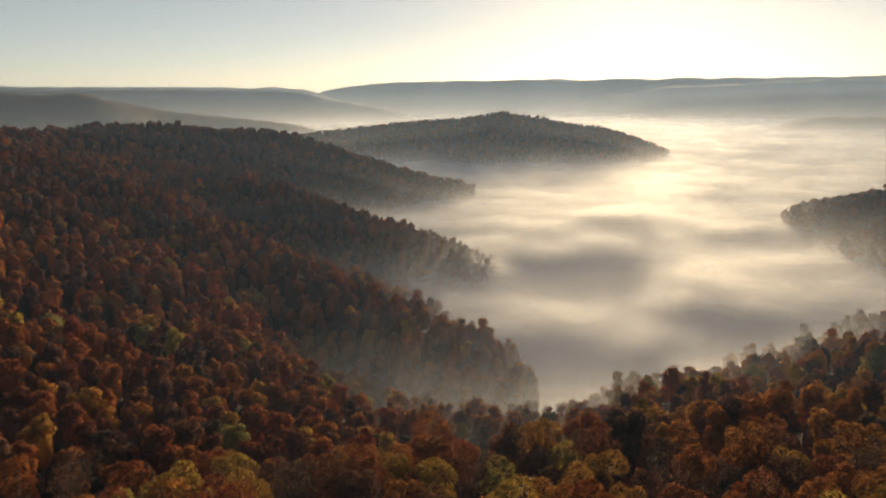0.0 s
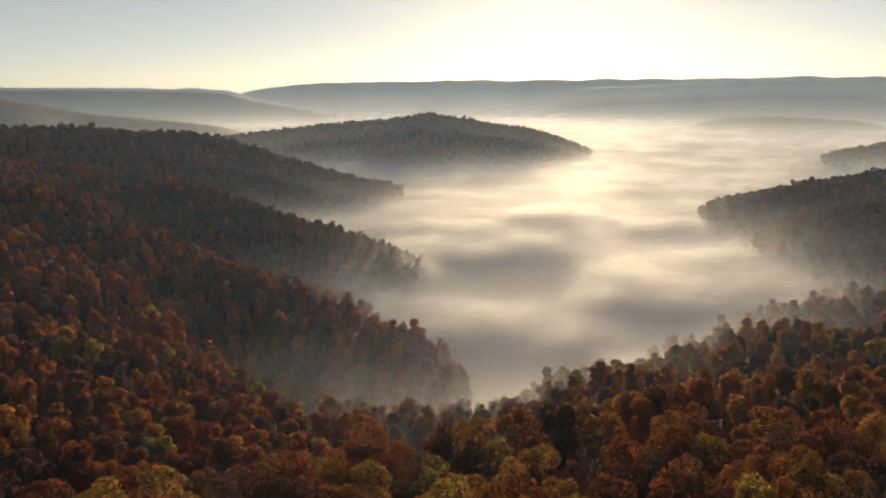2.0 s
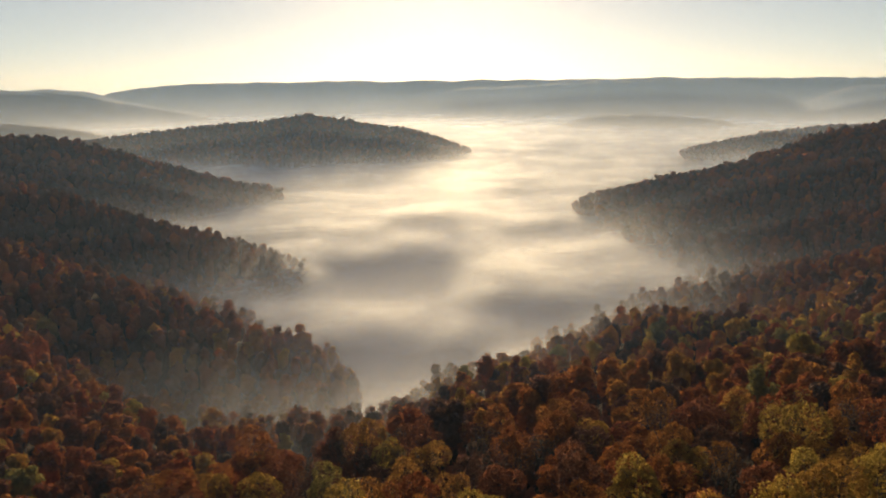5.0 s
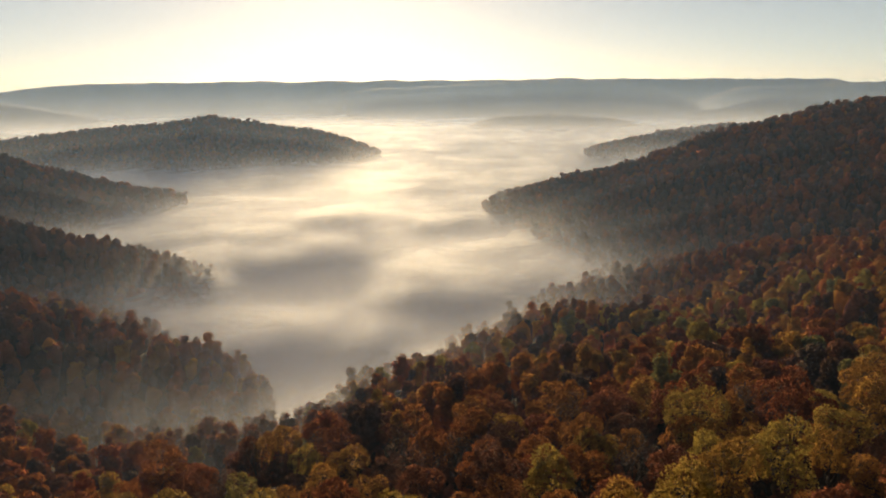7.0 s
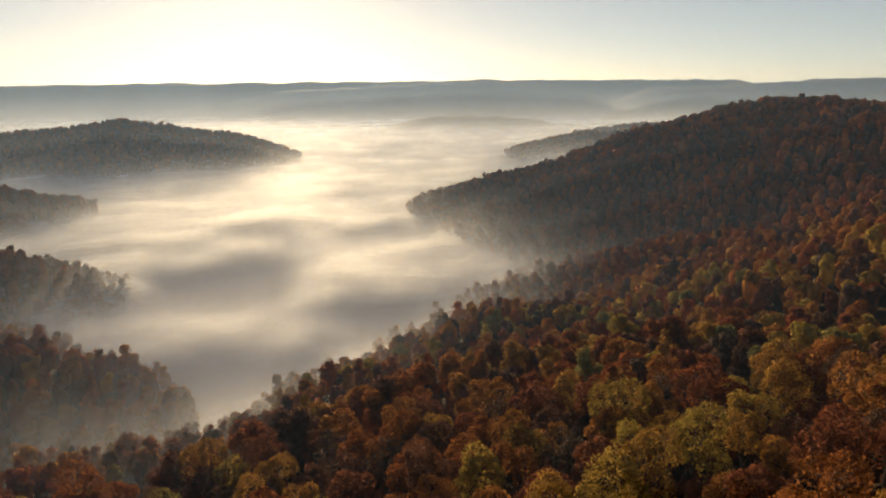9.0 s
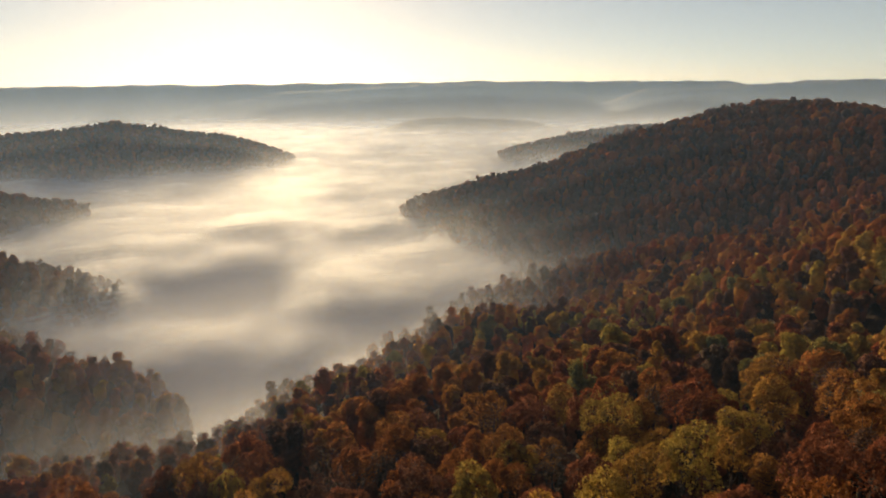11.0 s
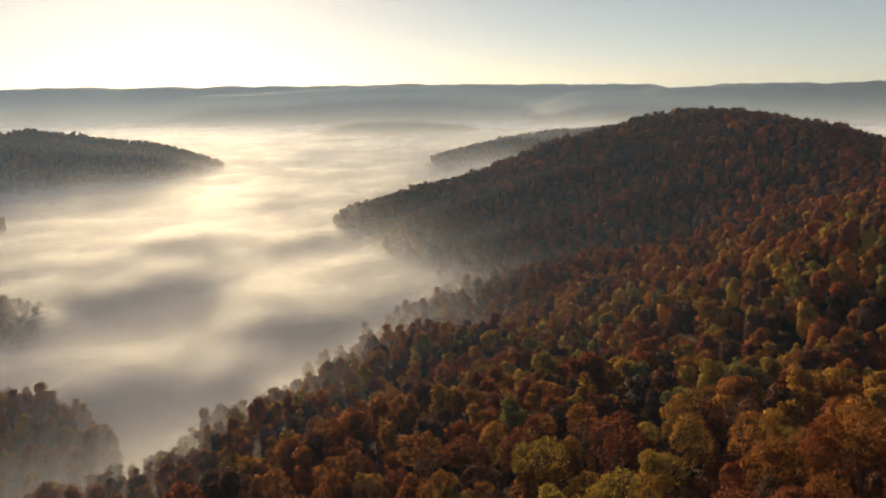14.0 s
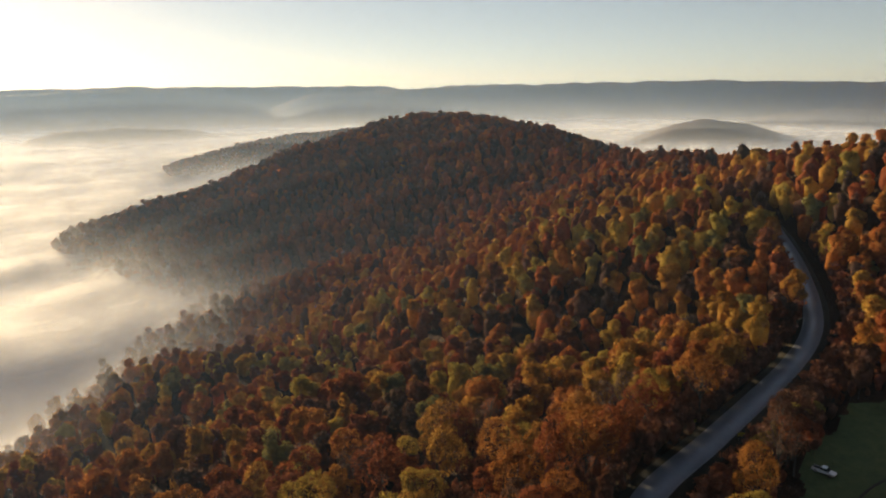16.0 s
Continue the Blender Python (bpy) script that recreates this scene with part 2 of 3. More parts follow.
# each ridge: slope of its sides, roundness of its crest, how much steeper its foot is, then its crest as x, y, height
RIDGES = [
    (0.25, 30, 0.55, [(-420, -260, 150), (-200, -120, 142), (-60, -50, 134), (60, -20, 136), (140, 0, 138)]),
    (0.60, 22, 0.0, [(140, 0, 138), (132, 200, 82), (118, 315, 42), (114, 334, 14)]),
    (0.46, 25, 0.0, [(140, 0, 138), (220, 8, 142), (300, 12, 143), (392, 45, 146), (456, 66, 148), (540, 100, 150), (676, 180, 152), (829, 343, 130)]),
    (0.38, 70, 0.0, [(829, 343, 130), (910, 500, 150), (985, 660, 165), (1004, 720, 158), (1040, 810, 100)]),
    (0.36, 45, 0.0, [(985, 680, 150), (915, 741, 136), (849, 789, 118), (774, 843, 87), (654, 930, 50), (616, 958, 34), (592, 975, 14), (572, 988, -14)]),
    (0.40, 30, 0.0, [(640, 160, 140), (560, 300, 82), (480, 420, 52), (430, 500, 18), (376, 545, -8)]),
    (0.26, 20, 0.0, [(430, 500, 10), (370, 520, 2), (306, 516, -8), (285, 524, -20), (250, 542, -25), (190, 530, -38)]),
    (0.52, 20, 0.0, [(240, 250, 74), (262, 340, 56), (282, 430, 26), (294, 485, -6), (292, 515, -26)]),
    (0.34, 40, 0.12, [(590, 110, 158), (500, 0, 186), (470, -120, 195), (300, -400, 180), (0, -900, 150)]),
    (0.45, 25, 0.0, [(-420, 330, 96), (-330, 335, 86), (-200, 330, 64), (-120, 318, 46), (-60, 310, 38), (0, 305, 34), (56, 302, 30), (84, 300, 30), (118, 300, 49)]),
    (0.30, 30, 0.5, [(-60, -50, 134), (-200, 110, 122), (-300, 280, 108), (-400, 500, 112), (-480, 760, 128)]),
    (0.52, 25, 0.0, [(76, 425, -32), (55, 440, -12), (28, 455, 1), (-2, 472, 12), (-46, 500, 31), (-98, 520, 48), (-140, 560, 58), (-270, 660, 86), (-470, 770, 128)]),
    (0.50, 25, 0.0, [(50, 742, -22), (39, 745, -11), (19, 753, 4), (-11, 764, 19), (-61, 782, 36), (-114, 790, 51), (-197, 816, 72), (-268, 859, 87), (-370, 875, 101), (-520, 850, 128)]),
    (0.46, 30, 0.0, [(90, 1225, -20), (30, 1240, 6), (-24, 1255, 30), (-146, 1282, 60), (-235, 1268, 91), (-327, 1237, 109), (-448, 1167, 121), (-516, 1116, 123), (-640, 950, 131), (-700, 700, 140), (-900, 300, 160)]),
    (0.40, 30, 0.0, [(560, 1855, -18), (480, 1860, 34), (398, 1888, 65), (163, 1943, 99), (24, 1970, 78), (-132, 1985, 71), (-259, 1993, 58), (-420, 2000, 36)]),
    (0.34, 30, 0.0, [(935, 1470, -14), (1150, 1575, 22), (1340, 1590, 46), (1520, 1574, 60), (1660, 1443, 75), (1800, 1200, 100), (1500, 900, 120), (990, 680, 150)]),
    (0.34, 40, 0.0, [(1150, 2760, -20), (1420, 2700, 50), (1560, 2620, 58), (1800, 2480, 40), (1980, 2380, -20)]),
    (0.34, 40, 0.0, [(2350, 900, -10), (2620, 800, 40), (2780, 745, 80), (2900, 640, 60), (3050, 480, 0)]),
    (0.36, 60, 0.0, [(-1500, 2380, 172), (-1270, 2500, 170), (-1000, 2620, 105), (-620, 2730, 52), (-420, 2770, -10)]),
    (0.42, 80, 0.0, [(-2600, 2900, 190), (-1900, 3300, 186), (-1360, 3560, 180), (-760, 3740, 165), (-540, 3740, 105), (-250, 3790, 48), (100, 3800, -20)]),
    (0.42, 80, 0.0, [(-640, 4480, 150), (-400, 4500, 186), (270, 4520, 192), (1100, 4380, 192), (1900, 4080, 196), (2400, 3780, 200)]),
    (0.42, 70, 0.0, [(330, 3980, 10), (700, 3950, 60), (1180, 3900, 150), (1700, 3700, 178), (2250, 3400, 186), (2480, 3220, 170), (2640, 3100, 80)]),
    (0.42, 80, 0.0, [(2200, 4000, 195), (3000, 3400, 196), (3500, 2900, 190)]),
    (0.42, 70, 0.0, [(2560, 2750, 60), (2850, 2820, 160), (3140, 2560, 165), (3220, 2400, 90), (3300, 2250, 20)]),
    (0.42, 70, 0.0, [(3360, 2700, 180), (3640, 2330, 182), (3700, 1960, 90), (3650, 1720, 20)]),
    (0.42, 80, 0.0, [(3700, 2500, 195), (4200, 1750, 205), (4420, 1150, 215), (4520, 600, 205), (4560, -200, 200), (4300, -1400, 200)]),
    (0.42, 60, 0.0, [(3500, 950, -5), (3800, 600, 70), (3900, 200, 90)]),
    (0.42, 90, 0.0, [(4300, -1400, 200), (3200, -3100, 190), (900, -4400, 190), (-1500, -4200, 190), (-3800, -2300, 190), (-4400, 300, 190), (-3700, 2400, 190), (-2600, 2900, 190)]),
]
ROAD = [(-60, -70, 134), (-10, -34, 136), (40, 0, 138), (80, 24, 140), (112, 36, 141.4), (139, 40, 142), (169, 36, 142), (199, 32, 142), (234, 28, 142), (265, 27, 142), (294, 30, 142.5), (336, 39, 143), (392, 55, 144.5), (456, 78, 146), (520, 110, 146), (600, 170, 142)]


def smooth_line(points, step):
    """A Catmull-Rom line through the points."""
    p = np.array(points, float)
    p = np.vstack([2 * p[0] - p[1], p, 2 * p[-1] - p[-2]])
    out = []
    for i in range(1, len(p) - 2):
        n = max(2, int(np.linalg.norm(p[i + 1] - p[i]) / step))
        for k in range(n):
            t = k / n
            out.append(0.5 * (2 * p[i] + (p[i + 1] - p[i - 1]) * t + (2 * p[i - 1] - 5 * p[i] + 4 * p[i + 1] - p[i + 2]) * t * t + (3 * p[i] - p[i - 1] - 3 * p[i + 1] + p[i + 2]) * t ** 3))
    out.append(p[-2])
    return np.array(out)


ROAD_LINE = smooth_line(ROAD, 4.0)


def near_line(x, y, line):
    """Distance to a line of x, y, value, and the value there."""
    best = np.full(x.shape, 1e18)
    value = np.zeros(x.shape)
    for (ax, ay, ah), (bx, by, bh) in zip(line[:-1], line[1:]):
        dx, dy = bx - ax, by - ay
        t = np.clip(((x - ax) * dx + (y - ay) * dy) / (dx * dx + dy * dy), 0, 1)
        d = (x - ax - t * dx) ** 2 + (y - ay - t * dy) ** 2
        closer = d < best
        best = np.where(closer, d, best)
        value = np.where(closer, ah + t * (bh - ah), value)
    return np.sqrt(best), value


def land(x, y):
    x, y = np.asarray(x, float), np.asarray(y, float)
    far = np.clip((np.hypot(x, y) - 300) / 900, 0, 1)
    wx = x + 10 * far * value_noise(x, y, 170)
    wy = y + 10 * far * value_noise(x + 900, y - 400, 170)
    total = np.exp(np.full(x.shape, -48.0) / 6)
    for slope, width, steep, line in RIDGES:
        top = np.full(x.shape, -1e9)
        for (ax, ay, ah), (bx, by, bh) in zip(line[:-1], line[1:]):
            dx, dy = bx - ax, by - ay
            t = np.clip(((wx - ax) * dx + (wy - ay) * dy) / (dx * dx + dy * dy), 0, 1)
            d = np.hypot(wx - ax - t * dx, wy - ay - t * dy)
            top = np.maximum(top, ah + t * (bh - ah) - slope * (np.sqrt(d * d + width * width) - width) - steep * np.maximum(d - 212, 0))
        total = total + np.exp(np.clip(top, -300, 400) / 6)
    h = 6 * np.log(total) - 3
    h = h + 3.5 * value_noise(x, y, 95) + 1.6 * value_noise(x, y, 38) + far * 4 * value_noise(x, y, 210)
    d, level = near_line(x, y, ROAD_LINE)
    keep = np.clip((d - 6) / 34, 0, 1)
    keep = keep * keep * (3 - 2 * keep)
    h = level - 0.25 + (h - level + 0.25) * keep
    d, level = near_line(x, y, MEADOW)
    keep = np.clip((d - 16) / 26, 0, 1)
    keep = keep * keep * (3 - 2 * keep)
    return level + (h - level) * keep


MEADOW = [(143, 1, 140.2), (160, -1, 140.6), (182, -4, 141.0), (214, -9, 141.4)]


def mesh_object(name, verts, faces, mats, parent=None, smooth=False):
    me = bpy.data.meshes.new(name)
    verts, faces = np.asarray(verts, np.float32), np.asarray(faces, np.int32)
    k = faces.shape[1]
    me.vertices.add(len(verts))
    me.vertices.foreach_set("co", verts.ravel())
    me.loops.add(faces.size)
    me.loops.foreach_set("vertex_index", faces.ravel())
    me.polygons.add(len(faces))
    me.polygons.foreach_set("loop_start", np.arange(0, faces.size, k, dtype=np.int32))
    if smooth:
        me.polygons.foreach_set("use_smooth", np.ones(len(faces), bool))
    me.update(calc_edges=True)
    for m in mats if isinstance(mats, (list, tuple)) else [mats]:
        me.materials.append(m)
    ob = new(name, me)
    ob.parent = parent
    return ob


def part(name, bm, mat, parent, label=""):
    me = bpy.data.meshes.new(name)
    bm.to_mesh(me)
    bm.free()
    me.materials.append(mat)
    ob = new(name, me)
    ob.parent = parent
    return tagged(ob, label)


def grid_faces(n, m):
    i, j = np.meshgrid(np.arange(n - 1), np.arange(m - 1), indexing="ij")
    a = (i * m + j).ravel()
    return np.stack([a, a + m, a + m + 1, a + 1], 1)


def spaced(n, reach, k):
    """Positions from -reach to reach, close together in the middle."""
    u = np.linspace(-1, 1, n)
    return reach * np.sinh(k * u) / np.sinh(k)


gx, gy = np.meshgrid(spaced(290, 4900, 3.4) + 150, spaced(290, 4900, 3.4) + 200, indexing="ij")
ground_verts = np.stack([gx.ravel(), gy.ravel(), land(gx, gy).ravel()], 1)
ground = mesh_object("ground", ground_verts, grid_faces(290, 290), FLOOR, smooth=True)
tagged(ground, "rolling wooded hills covered with brown leaf litter", "ground", kind="structure")

# ---- mist: a sea of it in the valleys, thinning upwards, and haze in the air ----
mx, my = np.meshgrid(spaced(76, 4880, 1.6) + 150, spaced(76, 4880, 1.6) + 200, indexing="ij")


def mist_sheet(level, relief, mat):
    dip = 6 * np.clip((820 - np.hypot(mx, my)) / 400, 0, 1)
    z = level - dip + relief * (value_noise(mx + 500, my * 0.6, 260) * 0.6 + value_noise(mx - 300, my * 0.6, 120) * 0.4)
    ob = mesh_object("valley_mist", np.stack([mx.ravel(), my.ravel(), z.ravel()], 1), grid_faces(76, 76), mat, smooth=True)
    return tagged(ob, "white morning mist lying in bands over the valley", "mist", kind="stuff")


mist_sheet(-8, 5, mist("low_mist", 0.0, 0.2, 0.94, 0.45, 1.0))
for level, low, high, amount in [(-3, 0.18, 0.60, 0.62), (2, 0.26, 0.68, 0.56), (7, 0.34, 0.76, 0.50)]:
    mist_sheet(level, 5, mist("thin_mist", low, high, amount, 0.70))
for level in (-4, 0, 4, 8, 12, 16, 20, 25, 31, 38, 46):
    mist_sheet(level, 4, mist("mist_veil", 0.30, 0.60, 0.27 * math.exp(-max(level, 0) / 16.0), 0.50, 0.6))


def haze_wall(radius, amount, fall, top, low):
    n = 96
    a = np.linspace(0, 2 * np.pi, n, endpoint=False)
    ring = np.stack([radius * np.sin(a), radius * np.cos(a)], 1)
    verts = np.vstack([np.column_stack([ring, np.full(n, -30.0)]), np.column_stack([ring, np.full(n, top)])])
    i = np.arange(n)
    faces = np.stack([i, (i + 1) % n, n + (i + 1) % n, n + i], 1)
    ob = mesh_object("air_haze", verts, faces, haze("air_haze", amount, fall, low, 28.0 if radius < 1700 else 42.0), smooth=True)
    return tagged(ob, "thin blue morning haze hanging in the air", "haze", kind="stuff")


# haze built up by distance as tinted shells; near ones lift the dark tones
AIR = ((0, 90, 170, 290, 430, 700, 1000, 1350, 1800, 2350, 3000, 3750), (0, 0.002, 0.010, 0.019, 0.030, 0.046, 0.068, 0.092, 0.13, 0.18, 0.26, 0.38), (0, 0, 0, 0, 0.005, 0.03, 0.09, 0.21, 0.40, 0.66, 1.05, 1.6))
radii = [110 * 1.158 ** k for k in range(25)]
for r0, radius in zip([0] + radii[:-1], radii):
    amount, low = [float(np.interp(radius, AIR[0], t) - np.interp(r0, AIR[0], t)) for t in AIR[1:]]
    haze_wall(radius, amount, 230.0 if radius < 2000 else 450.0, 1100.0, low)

# ---- trees ----
rng = np.random.default_rng(7)


def unit(n, r):
    v = r.normal(size=(n, 3))
    return v / np.linalg.norm(v, axis=1)[:, None]


def leaf_sprays(centres, outward, size, r):
    """Small pointed sprays of leaves, and the way each one mainly faces."""
    n = len(centres)
    a = unit(n, r)
    c = np.cross(a, unit(n, r))
    c /= np.linalg.norm(c, axis=1)[:, None] + 1e-9
    s = size * r.uniform(0.6, 1.4, n)[:, None]
    v = np.stack([centres + a * s, centres - a * s * 0.5 + c * s * 0.75, centres - a * s * 0.5 - c * s * 0.75], 1)
    face = outward + 0.34 * unit(n, r)
    face /= np.linalg.norm(face, axis=1)[:, None] + 1e-9
    return v, np.repeat(face[:, None], 3, axis=1)


def crown_points(n, height, spread, low, r, lobes=17, hollow=0.72, reach_out=0.85):
    """Leaf places on many clumps over a dome-shaped crown, and the way out from the crown at each."""
    mid, half = low + 0.45 * (height - low), 0.55 * (height - low)
    d = unit(lobes, r)
    d[:, 2] = np.abs(d[:, 2]) * 1.3 - 0.3
    d /= np.linalg.norm(d, axis=1)[:, None]
    wide = np.where(d[:, 2] < 0, 0.95 + 0.35 * d[:, 2], 1.0)
    jut = r.uniform(0.40, reach_out, lobes)
    c = np.column_stack([d[:, 0] * spread * jut * wide, d[:, 1] * spread * jut * wide, mid + d[:, 2] * half * jut])
    rad = spread * r.uniform(0.24, 0.50, lobes)
    which = r.integers(0, lobes, n * 5)
    u = unit(n * 5, r)
    reach = r.uniform(hollow, 1.06, n * 5)
    p = c[which] + u * (rad[which] * reach)[:, None]
    buried = (np.linalg.norm(p[:, None] - c[None], axis=2) < 0.8 * rad[None] * np.where(np.arange(lobes)[None] == which[:, None], 0.0, 1.0)).any(1)
    out = (p - np.array([0, 0, mid - 0.5 * half])) / np.array([spread, spread, half])
    out = out / (np.linalg.norm(out, axis=1)[:, None] + 1e-9)
    under = (out[:, 2] < r.uniform(-0.5, 0.35, n * 5)) | (u[:, 2] < r.uniform(-1.0, 0.0, n * 5))
    pick = np.argsort(buried * 1.0 + under * 1.0 + r.uniform(0, 0.9, n * 5))[:n]
    p, u, out = p[pick], u[pick], out[pick]
    out = out * 0.8 + u * 0.45
    return p, out / (np.linalg.norm(out, axis=1)[:, None] + 1e-9), c, rad


def leaf_mesh(name, v, normals, mat, parent=None, faces=None):
    ob = mesh_object(name, v.reshape(-1, 3), np.arange(v.size // 3).reshape(-1, 3) if faces is None else faces, mat, parent, True)
    at = ob.data.attributes.new("custom_normal", "FLOAT_VECTOR", "POINT")
    at.data.foreach_set("vector", normals.astype(np.float32).ravel())
    return ob


def tube(path, radii, sides=5):
    path = np.asarray(path, float)
    verts, faces = [], []
    for i, (p, q) in enumerate(zip(path, radii)):
        d = path[min(i + 1, len(path) - 1)] - path[max(i - 1, 0)]
        d = d / (np.linalg.norm(d) + 1e-9)
        a = np.cross(d, (0.31, 0.83, 0.2))
        a /= np.linalg.norm(a) + 1e-9
        b = np.cross(d, a)
        for k in range(sides):
            w = 2 * math.pi * k / sides
            verts.append(p + q * (a * math.cos(w) + b * math.sin(w)))
    for i in range(len(path) - 1):
        for k in range(sides):
            m = (k + 1) % sides
            faces.append((i * sides + k, i * sides + m, (i + 1) * sides + m, (i + 1) * sides + k))
    return np.array(verts), np.array(faces)


def join(pieces):
    verts, faces, base = [], [], 0
    for v, f in pieces:
        verts.append(v)
        faces.append(f + base)
        base += len(v)
    return np.vstack(verts), np.vstack(faces)


def make_tree(name, label, mat, height, spread, low, leaves, size, seed, bare=False):
    """A broad-leaved tree: an Empty at its foot with a trunk, its limbs and a crown."""
    r = np.random.default_rng(seed)
    top = bpy.data.objects.new(name, None)
    scene.collection.objects.link(top)
    points, outward, lobes, _ = crown_points(leaves, height, spread, low, r)
    lean = r.uniform(-0.6, 0.6, 2)
    girth = 0.016 * height
    trunk_path = [(0, 0, -2.5), (0, 0, 0.6), (lean[0] * 0.4, lean[1] * 0.4, height * 0.35), (lean[0], lean[1], height * 0.72)]
    v, f = tube(trunk_path, [girth * 1.5, girth * 1.15, girth * 0.8, girth * 0.3], 6)
    mesh_object("trunk", v, f, BARK, top, True)
    limbs = []
    for c in lobes:
        h0 = r.uniform(0.28, 0.6) * height
        start = np.array([lean[0] * h0 / height, lean[1] * h0 / height, h0])
        bend = (start + c) / 2 + np.array([0, 0, -0.06 * height])
        limbs.append(tube([start, bend, c], [girth * 0.42, girth * 0.28, girth * 0.10], 4))
        for _ in range(5 if bare else 2):
            tip = c + unit(1, r)[0] * spread * 0.42 + np.array([0, 0, spread * 0.15])
            limbs.append(tube([c, (c + tip) / 2, tip], [girth * 0.13, girth * 0.09, 0.03], 4))
    v, f = join(limbs)
    mesh_object("branchwork", v, f, BARK, top, True)
    leaf_mesh("crown", *leaf_sprays(points, outward, size, r), mat, top)
    return tagged(top, label, "tree", "trees on the near slope")


KINDS = [
    ("oak_tree", "russet brown oak tree in autumn leaf on the slope", foliage("oak_leaves", "object", 0.08, 0.36), 3, 0.30, 0.26),
    ("maple_tree", "deep orange maple tree in autumn leaf on the slope", foliage("maple_leaves", "object", 0.34, 0.58), 3, 0.30, 0.29),
    ("hickory_tree", "golden yellow hickory tree in autumn leaf on the slope", foliage("hickory_leaves", "object", 0.60, 0.82), 2, 0.18, 0.17),
    ("elm_tree", "olive green elm tree turning yellow on the slope", foliage("elm_leaves", "object", 0.74, 0.92), 2, 0.05, 0.07),
    ("half_bare_tree", "half bare greyish brown tree with thin leaves", foliage("thin_leaves", "object", 0.0, 0.16), 2, 0.20, 0.22),
]
prototypes = {}
for i, (name, label, mat, count, share, share_r) in enumerate(KINDS):
    for k in range(count):
        bare = name == "half_bare_tree"
        made = make_tree(name, label, mat, rng.uniform(18, 25), rng.uniform(4.8, 7.0), rng.uniform(6.0, 9.0), 1500 if bare else 4300, 0.20 if bare else 0.25, 40 + 10 * i + k, bare)
        prototypes.setdefault(i, []).append([made, False])

# places of all trees: a jittered lattice, off the road and the meadow
CELL = 11.2


def tree_places(cell, r0, r1, r):
    n = int(r1 / cell) + 2
    i, j = np.meshgrid(np.arange(-n, n), np.arange(-n, n), indexing="ij")
    x = (i.ravel() + 0.5 * (j.ravel() % 2) + r.uniform(0.14, 0.86, i.size)) * cell
    y = (j.ravel() + r.uniform(0.14, 0.86, i.size)) * cell
    d = np.hypot(x, y)
    keep = (d >= r0) & (d < r1)
    return x[keep], y[keep]


def woods_filter(x, y, low=-11, north=6.0, south=16.0):
    z = land(x, y)
    road, _ = near_line(x, y, ROAD_LINE)
    south = np.where(x > 330, 9.0, south)
    gap = np.where(y > np.interp(x, ROAD_LINE[:, 0], ROAD_LINE[:, 1]), north, south)
    meadow, _ = near_line(x, y, MEADOW)
    keep = (road > gap) & (meadow > 17) & (z > low)
    return x[keep], y[keep], z[keep]


def in_view(x, y, low, high):
    a = np.degrees(np.arctan2(x, y))
    return (a > low) & (a < high)


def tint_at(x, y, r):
    """Species mix: russet and brown on most slopes, more gold and olive on the slope below the road; painted shade
    darkens the far trees.
    """
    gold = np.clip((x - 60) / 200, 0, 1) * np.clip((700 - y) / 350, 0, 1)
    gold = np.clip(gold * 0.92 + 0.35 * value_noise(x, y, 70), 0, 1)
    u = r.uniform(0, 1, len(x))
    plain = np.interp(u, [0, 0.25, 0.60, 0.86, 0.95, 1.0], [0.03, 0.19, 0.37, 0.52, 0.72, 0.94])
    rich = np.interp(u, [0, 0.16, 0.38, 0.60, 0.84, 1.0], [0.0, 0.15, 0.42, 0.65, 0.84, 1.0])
    # shade of the distant hillsides, put into the leaf tint by distance
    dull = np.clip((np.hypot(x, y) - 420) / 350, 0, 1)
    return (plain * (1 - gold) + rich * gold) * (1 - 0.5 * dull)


x, y = tree_places(CELL, 34, 1000, rng)
x, y, z = woods_filter(x, y)
dist = np.hypot(x, y)
order = np.argsort(np.where(in_view(x, y, -42, 96), dist, dist + 5000))
near = order[:300]
shares = np.array([[k[4] for k in KINDS], [k[5] for k in KINDS]])
for n in near:
    right = x[n] > 120
    i = int(rng.choice(len(KINDS), p=shares[1 if right else 0] / shares[1 if right else 0].sum()))
    slot = prototypes[i][int(rng.integers(len(prototypes[i])))]
    s = rng.uniform(0.68, 1.08)
    m = Matrix.Translation((x[n], y[n], z[n])) @ Matrix.Rotation(rng.uniform(0, 6.28), 4, "Z") @ Matrix.Scale(s, 4)
    if not slot[1]:
        slot[0].matrix_world = m
        slot[1] = True
    else:
        copy = copy_thing(slot[0], m)
        copy.matrix_basis = m
# low olive and russet growth between the road and the meadow
for px, py, kind, s in [(152, 25, 3, 0.34), (159, 24, 0, 0.30), (167, 23.5, 3, 0.42), (175, 21.5, 3, 0.38), (183, 20.5, 0, 0.36), (190, 18.5, 3, 0.44), (198, 16, 3, 0.36), (163, 19.5, 0, 0.28), (155, 20, 3, 0.30), (206, 13, 0, 0.40)]:
    m = Matrix.Translation((px, py, float(land(np.array([px]), np.array([py]))[0]))) @ Matrix.Rotation(px, 4, "Z") @ Matrix.Scale(s, 4)
    shrub = copy_thing(prototypes[kind][int(px) % 2][0], m)
    shrub.matrix_basis = m
    tagged(shrub, "low olive shrub between the road and the grass" if kind == 3 else "low russet shrub between the road and the grass", "shrub", "shrubs by the meadow")
rest = np.setdiff1d(np.arange(len(x)), near)


